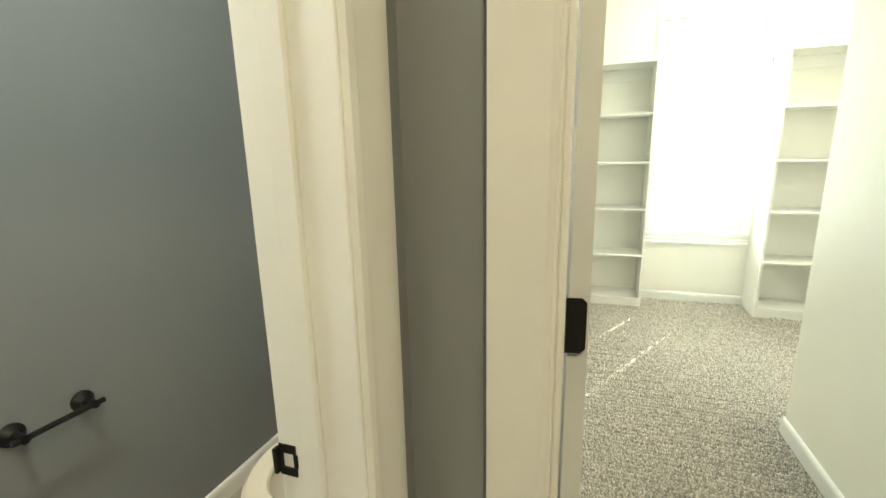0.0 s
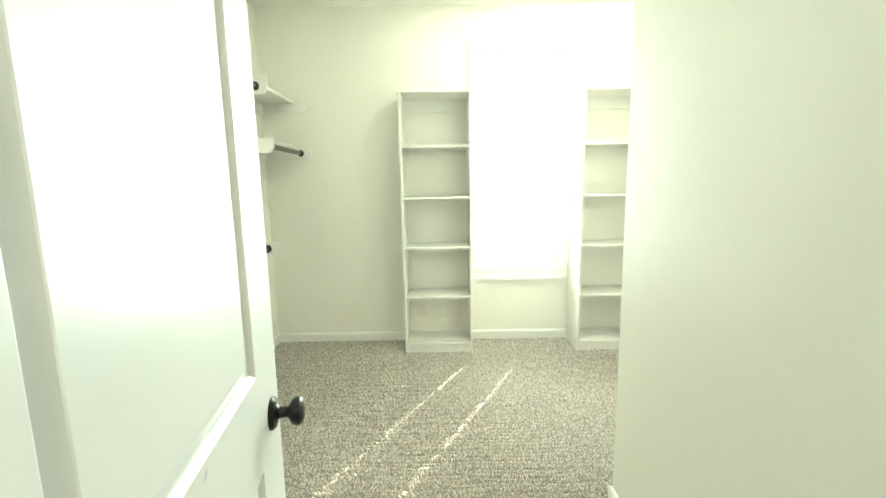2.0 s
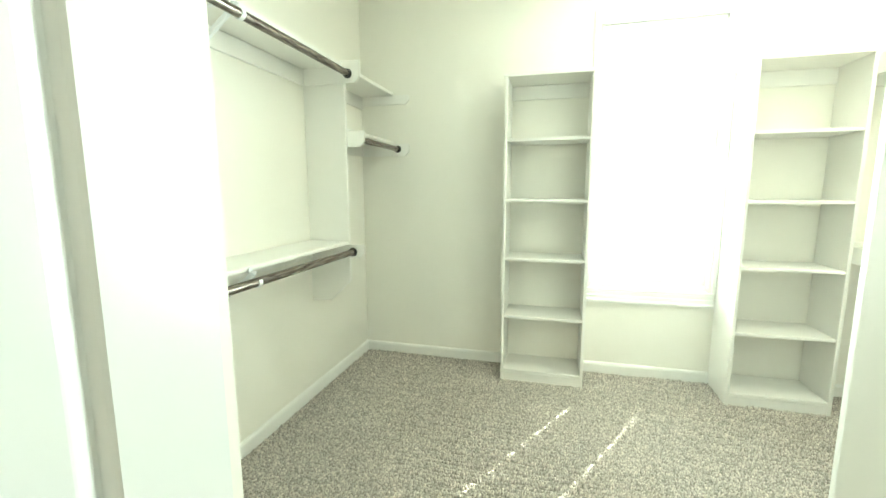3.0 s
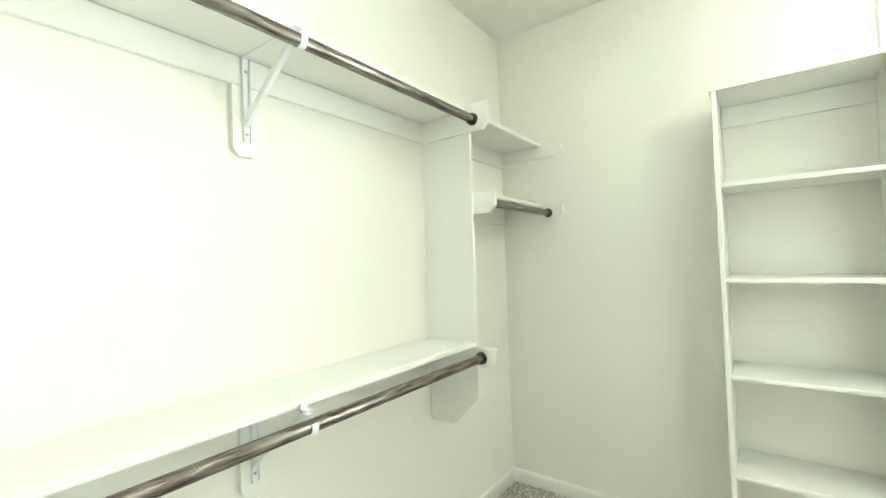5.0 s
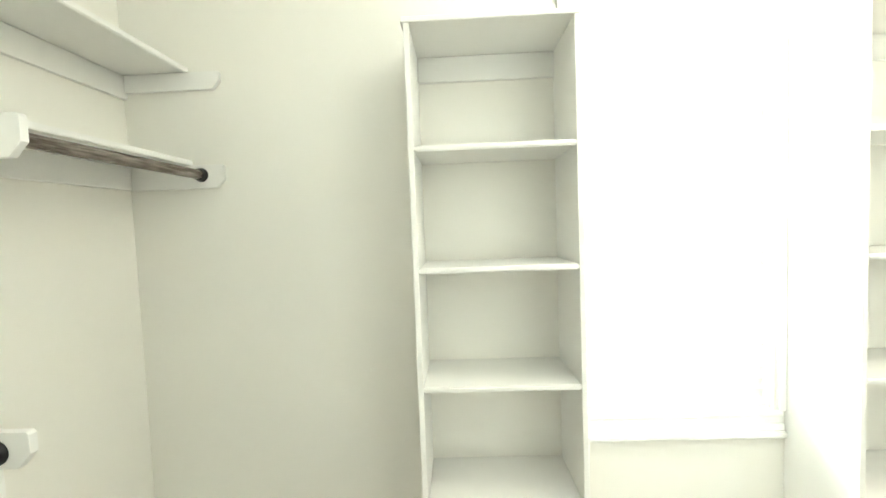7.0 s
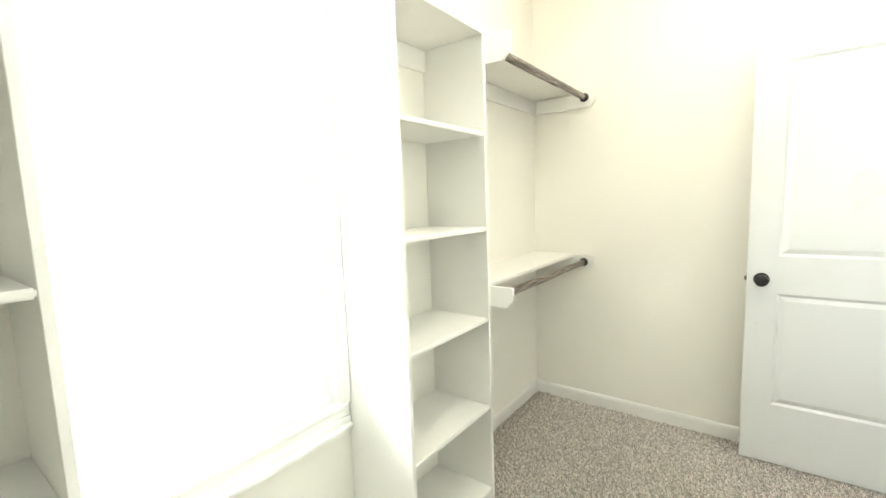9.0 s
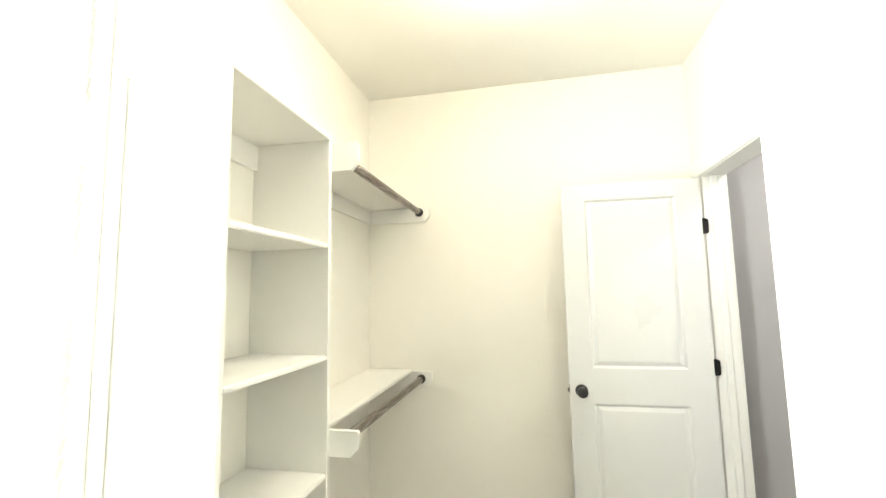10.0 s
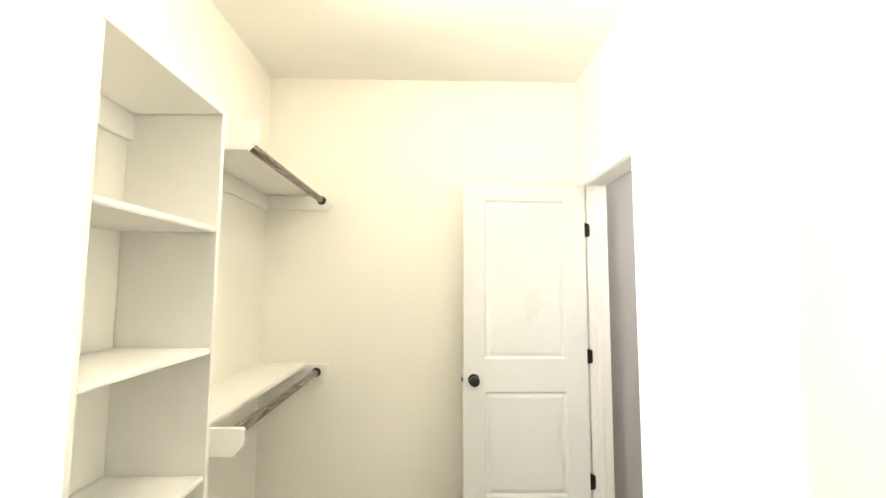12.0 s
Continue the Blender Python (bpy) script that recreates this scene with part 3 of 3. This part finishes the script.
# east side, along the window wall
EX = RX + UW
RODY = 4.098
shelf_thing((EX + 0.020, E, N - 0.285, N, 2.048, 2.068), "white painted top shelf beside the shelf tower", "y")
shelf_thing((EX + 0.020, E, N - 0.285, N, 1.008, 1.027), "white painted middle shelf beside the shelf tower", "y")
for z in (1.955, 0.915):
    cleat((EX + 0.020, E, N - 0.018, N, z, z + 0.091), "white painted cleat under a shelf on the wall")
for z_a, z_b in ((1.96, 2.068), (0.935, 1.024)):
    end_board("x", EX + 0.0005, N - 0.001, 4.02, z_a, z_b, "white rod board with clipped corners on the tower")
    end_board("x", E - 0.020, N - 0.019, 4.03, z_a - 0.005, z_a + 0.085, "white rod board with clipped corners on the wall")
hanging_rod((EX + 0.021, RODY, 2.016), (E - 0.021, RODY, 2.016), "brown wood-grained rod under the top shelf", M_ROD2)
hanging_rod((EX + 0.021, RODY, 0.974), (E - 0.021, RODY, 0.974), "brown wood-grained rod under the middle shelf", M_ROD2)

# ---- ceiling light ----
LC = (2.115, 3.522)
lamp = thing("ceiling_light", (LC[0], LC[1], CEIL), "flush round ceiling light, opal glass in a nickel rim", "ceiling light")
part("rim", lathe([(0.0, 0.0), (0.126, 0.0), (0.140, -0.010), (0.143, -0.020), (0.138, -0.030), (0.134, -0.042), (0.120, -0.054), (0.109, -0.058), (0.106, -0.054), (0.0, -0.05)], Matrix.Translation((LC[0], LC[1], CEIL)), 48), M_NICKEL, lamp, "brushed nickel rim", smooth=True)
bowl = part("glass_bowl", lathe([(0.105, -0.056), (0.106, -0.075), (0.099, -0.105), (0.080, -0.132), (0.050, -0.150), (0.02, -0.158), (0.0, -0.159)], Matrix.Translation((LC[0], LC[1], CEIL)), 40), M_OPAL, lamp, "lit white opal glass bowl", smooth=True)
part("finial", lathe([(0.0, -0.159), (0.014, -0.160), (0.015, -0.164), (0.006, -0.168), (0.009, -0.174), (0.007, -0.180), (0.0, -0.186)], Matrix.Translation((LC[0], LC[1], CEIL)), 18), M_NICKEL, bowl, "nickel finial", smooth=True)

# ---- light switch ----
sy, sz = 1.395, 1.18
sw = thing("light_switch", (SW, sy, sz), "ivory toggle light switch on the passage wall", "light switch")
plate = part("plate", boxes((SW - 0.005, SW + 0.001, sy - 0.037, sy + 0.037, sz - 0.0575, sz + 0.0575), bevel=0.0035, seg=2), M_PLATE, sw)
part("toggle", prism([(SW - 0.006, sz - 0.011), (SW - 0.008, sz - 0.012), (SW - 0.019, sz + 0.006), (SW - 0.017, sz + 0.011), (SW - 0.006, sz + 0.010)], "y", sy - 0.005, sy + 0.005, bevel=0.001), M_PLATE, sw)
for dz in (-0.03, 0.03):
    part("screw", lathe([(0.0, 0.0), (0.0035, 0.0), (0.003, 0.0014), (0, 0.0016)], Matrix.Translation((SW - 0.006, sy, sz + dz)) @ pose(0, 0, 0, 0, -90, 0), 10), M_PLATE, plate)

# ---- bathroom ----
TXW = -1.13
bar = thing("towel_bar", (TXW, 0.78, 0.692), "small black towel bar on the grey wall", "towel bar")
BY0, BY1, BZ = 0.70, 0.862, 0.692
part("bar", rod_bm((TXW + 0.055, BY0 - 0.025, BZ), (TXW + 0.055, BY1 + 0.025, BZ), 0.008), M_BLACK, bar, smooth=True)
for y in (BY0, BY1):
    part("post", lathe([(0.0, 0.0), (0.030, 0.0), (0.030, 0.006), (0.022, 0.012), (0.012, 0.02), (0.010, 0.045), (0.012, 0.05), (0.012, 0.062), (0.0, 0.066)], Matrix.Translation((TXW, y, BZ)) @ pose(0, 0, 0, 0, 90, 0)), M_BLACK, bar, smooth=True)


def oval(cx, cy, rx, ry, z, n=36, egg=0.0):
    return [(cx + rx * math.cos(2 * math.pi * i / n), cy + (ry * (1 + egg * (math.sin(2 * math.pi * i / n) < 0))) * math.sin(2 * math.pi * i / n), z) for i in range(n)]


def loft(rings, cap=True):
    b = bmesh.new()
    vs = [[b.verts.new(p) for p in r] for r in rings]
    n = len(vs[0])
    for r, s in zip(vs, vs[1:]):
        for i in range(n):
            b.faces.new((r[i], r[(i + 1) % n], s[(i + 1) % n], s[i]))
    if cap:
        b.faces.new(vs[0][::-1])
        b.faces.new(vs[-1])
    return b


TC = (-0.565, 1.15)
toilet = thing("toilet", (TC[0], TC[1], 0), "cream white toilet against the toilet room wall", "toilet")
part("bowl", loft([oval(TC[0], TC[1] + 0.05, 0.10, 0.20, 0.0), oval(TC[0], TC[1] + 0.05, 0.105, 0.20, 0.12), oval(TC[0], TC[1] + 0.02, 0.14, 0.21, 0.25), oval(TC[0], TC[1], 0.180, 0.215, 0.36, egg=0.12), oval(TC[0], TC[1], 0.182, 0.218, 0.395, egg=0.12), oval(TC[0], TC[1], 0.13, 0.165, 0.393, egg=0.12), oval(TC[0], TC[1], 0.11, 0.14, 0.33, egg=0.1), oval(TC[0], TC[1] + 0.02, 0.05, 0.06, 0.24)]), M_CERAMIC, toilet, smooth=True)
part("seat", loft([oval(TC[0], TC[1], 0.186, 0.222, 0.398, egg=0.12), oval(TC[0], TC[1], 0.190, 0.226, 0.408, egg=0.12), oval(TC[0], TC[1], 0.180, 0.216, 0.417, egg=0.12), oval(TC[0], TC[1], 0.125, 0.160, 0.415, egg=0.12), oval(TC[0], TC[1], 0.118, 0.153, 0.406, egg=0.12), oval(TC[0], TC[1], 0.12, 0.155, 0.398, egg=0.12)], cap=False), M_SEAT, toilet, "cream plastic seat", smooth=True)
part("tank", boxes((TC[0] - 0.22, TC[0] + 0.22, 1.465, 1.615, 0.40, 0.74), bevel=0.02, seg=3), M_CERAMIC, toilet, smooth=True)
part("tank_lid", boxes((TC[0] - 0.23, TC[0] + 0.23, 1.455, 1.618, 0.742, 0.775), bevel=0.01, seg=2), M_CERAMIC, toilet, smooth=True)
part("foot", boxes((TC[0] - 0.10, TC[0] + 0.10, 1.25, 1.59, 0.0, 0.395), bevel=0.02, seg=2), M_CERAMIC, toilet, smooth=True)

# assumed ceiling light, unseen behind the walker, added to brighten the bathroom side
bl = thing("bathroom_unseen_light", (0.9, -0.75, CEIL), "assumed round ceiling light brightening the bathroom, out of view", "ceiling light")
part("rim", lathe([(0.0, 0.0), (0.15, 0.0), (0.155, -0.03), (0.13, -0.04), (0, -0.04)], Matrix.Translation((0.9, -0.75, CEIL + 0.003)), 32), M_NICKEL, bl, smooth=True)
part("glass_bowl", lathe([(0.128, -0.041), (0.12, -0.08), (0.08, -0.11), (0.0, -0.12)], Matrix.Translation((0.9, -0.75, CEIL + 0.003)), 32), mat("unseen_bathroom_glow", (0.85, 0.84, 0.8), 0.3, emit=((1.0, 0.81, 0.58), 22.0)), bl, smooth=True)


tl = thing("toilet_room_light", (-0.55, 0.35, CEIL), "round white ceiling light in the toilet room", "ceiling light")
part("rim", lathe([(0.0, 0.0), (0.12, 0.0), (0.125, -0.03), (0.10, -0.04), (0, -0.04)], Matrix.Translation((-0.55, 0.35, CEIL + 0.003)), 32), M_NICKEL, tl, smooth=True)
part("glass_bowl", lathe([(0.098, -0.041), (0.09, -0.07), (0.06, -0.09), (0.0, -0.10)], Matrix.Translation((-0.55, 0.35, CEIL + 0.003)), 32), mat("lit_toilet_room_glass", (0.85, 0.84, 0.8), 0.3, emit=((0.98, 0.97, 0.95), 30.0)), tl, smooth=True)
# unseen fill lamp, added so the wall past the second doorway is bright enough
gl = thing("grey_room_fill", (2.2, 1.6, CEIL), "added fill light out of view in the grey room", "ceiling light")
part("rim", lathe([(0.0, 0.0), (0.15, 0.0), (0.155, -0.03), (0.13, -0.04), (0, -0.04)], Matrix.Translation((2.2, 1.6, CEIL)), 32), M_NICKEL, gl, smooth=True)
part("glass_bowl", lathe([(0.128, -0.041), (0.12, -0.08), (0.08, -0.11), (0.0, -0.12)], Matrix.Translation((2.2, 1.6, CEIL)), 32), mat("grey_room_fill_glow", (0.85, 0.84, 0.8), 0.3, emit=((1.0, 0.98, 0.97), 15.0)), gl, smooth=True)

# ---- carpet pile ----
def carpet_pile(name, rects, pitch, label):
    rng = np.random.default_rng(5)
    pts = []
    for ax0, ax1, ay0, ay1 in rects:
        nx, ny = int((ax1 - ax0) / pitch), int((ay1 - ay0) / (pitch * 0.8))
        gx, gy = np.meshgrid(np.arange(nx), np.arange(ny), indexing="ij")
        px = ax0 + (gx + 0.5 + 0.5 * (gy % 2) + rng.uniform(-0.35, 0.35, gx.shape)) * pitch
        py = ay0 + (gy + 0.5 + rng.uniform(-0.3, 0.3, gx.shape)) * pitch * 0.8
        pts.append(np.stack([px.ravel(), py.ravel()], 1))
    c = np.concatenate(pts)
    k = len(c)
    a = rng.uniform(0, np.pi, k) * 0.35 + np.where(rng.random(k) < 0.25, np.pi / 2, 0)
    ln, wd, h = pitch * rng.uniform(0.55, 0.85, k), pitch * rng.uniform(0.34, 0.5, k), rng.uniform(0.006, 0.0125, k)
    x, y = c[:, 0], c[:, 1]
    bend = 0.35 * np.sin(2 * np.pi * x / 0.61 + 3 * np.sin(2.1 * y)) + 0.2 * np.sin(2 * np.pi * x / 0.23 + 7 * y)
    rows = np.sin(2 * np.pi * y / 0.031 + 2.2 * bend) + 0.8 * np.sin(2 * np.pi * y / 0.083 + 3 * bend + 1.3 * np.sin(5 * x))
    h = h * (1 + 0.58 * rows * (0.6 + 0.4 * np.sin(3.1 * x + 2.3 * y)))
    ca, sa = np.cos(a), np.sin(a)
    v = np.empty((k, 6, 3))
    low = [(-1, 0), (0, -1), (1, 0), (0, 1)]
    for i, (u, w_) in enumerate(low):
        v[:, i, 0] = c[:, 0] + u * ln * ca - w_ * wd * sa
        v[:, i, 1] = c[:, 1] + u * ln * sa + w_ * wd * ca
        v[:, i, 2] = 0.0015
    for i, u in ((4, -0.45), (5, 0.45)):
        v[:, i, 0] = c[:, 0] + u * ln * ca + rng.uniform(-0.001, 0.001, k)
        v[:, i, 1] = c[:, 1] + u * ln * sa + rng.uniform(-0.001, 0.001, k)
        v[:, i, 2] = h
    f = np.array([(0, 1, 4), (1, 5, 4), (1, 2, 5), (2, 3, 5), (3, 4, 5), (3, 0, 4)])
    faces = (np.arange(k)[:, None, None] * 6 + f[None]).reshape(-1, 3)
    me = bpy.data.meshes.new(name)
    me.from_pydata(v.reshape(-1, 3).tolist(), [], faces.tolist())
    me.materials.append(M_CARPET)
    me.shade_smooth()
    return tagged(new(name, me), label, "carpet", kind="stuff")


carpet_pile("carpet_pile", [(W + 0.015, E - 0.015, S + 0.015, N - 0.015), (W + 0.015, SW - 0.015, WS + 0.015, S + 0.015), (SW - 0.015, SWE - 0.004, SWN + 0.016, S + 0.015), (PW + 0.015, SW - 0.015, ENT0 + 0.06, WS + 0.015)], 0.0102, "beige and grey looped pile of the carpet")
carpet_pile("carpet_pile_grey_room", [(SWE + 0.02, E - 0.02, 1.02, S + 0.0)], 0.02, "beige looped pile in the grey room")
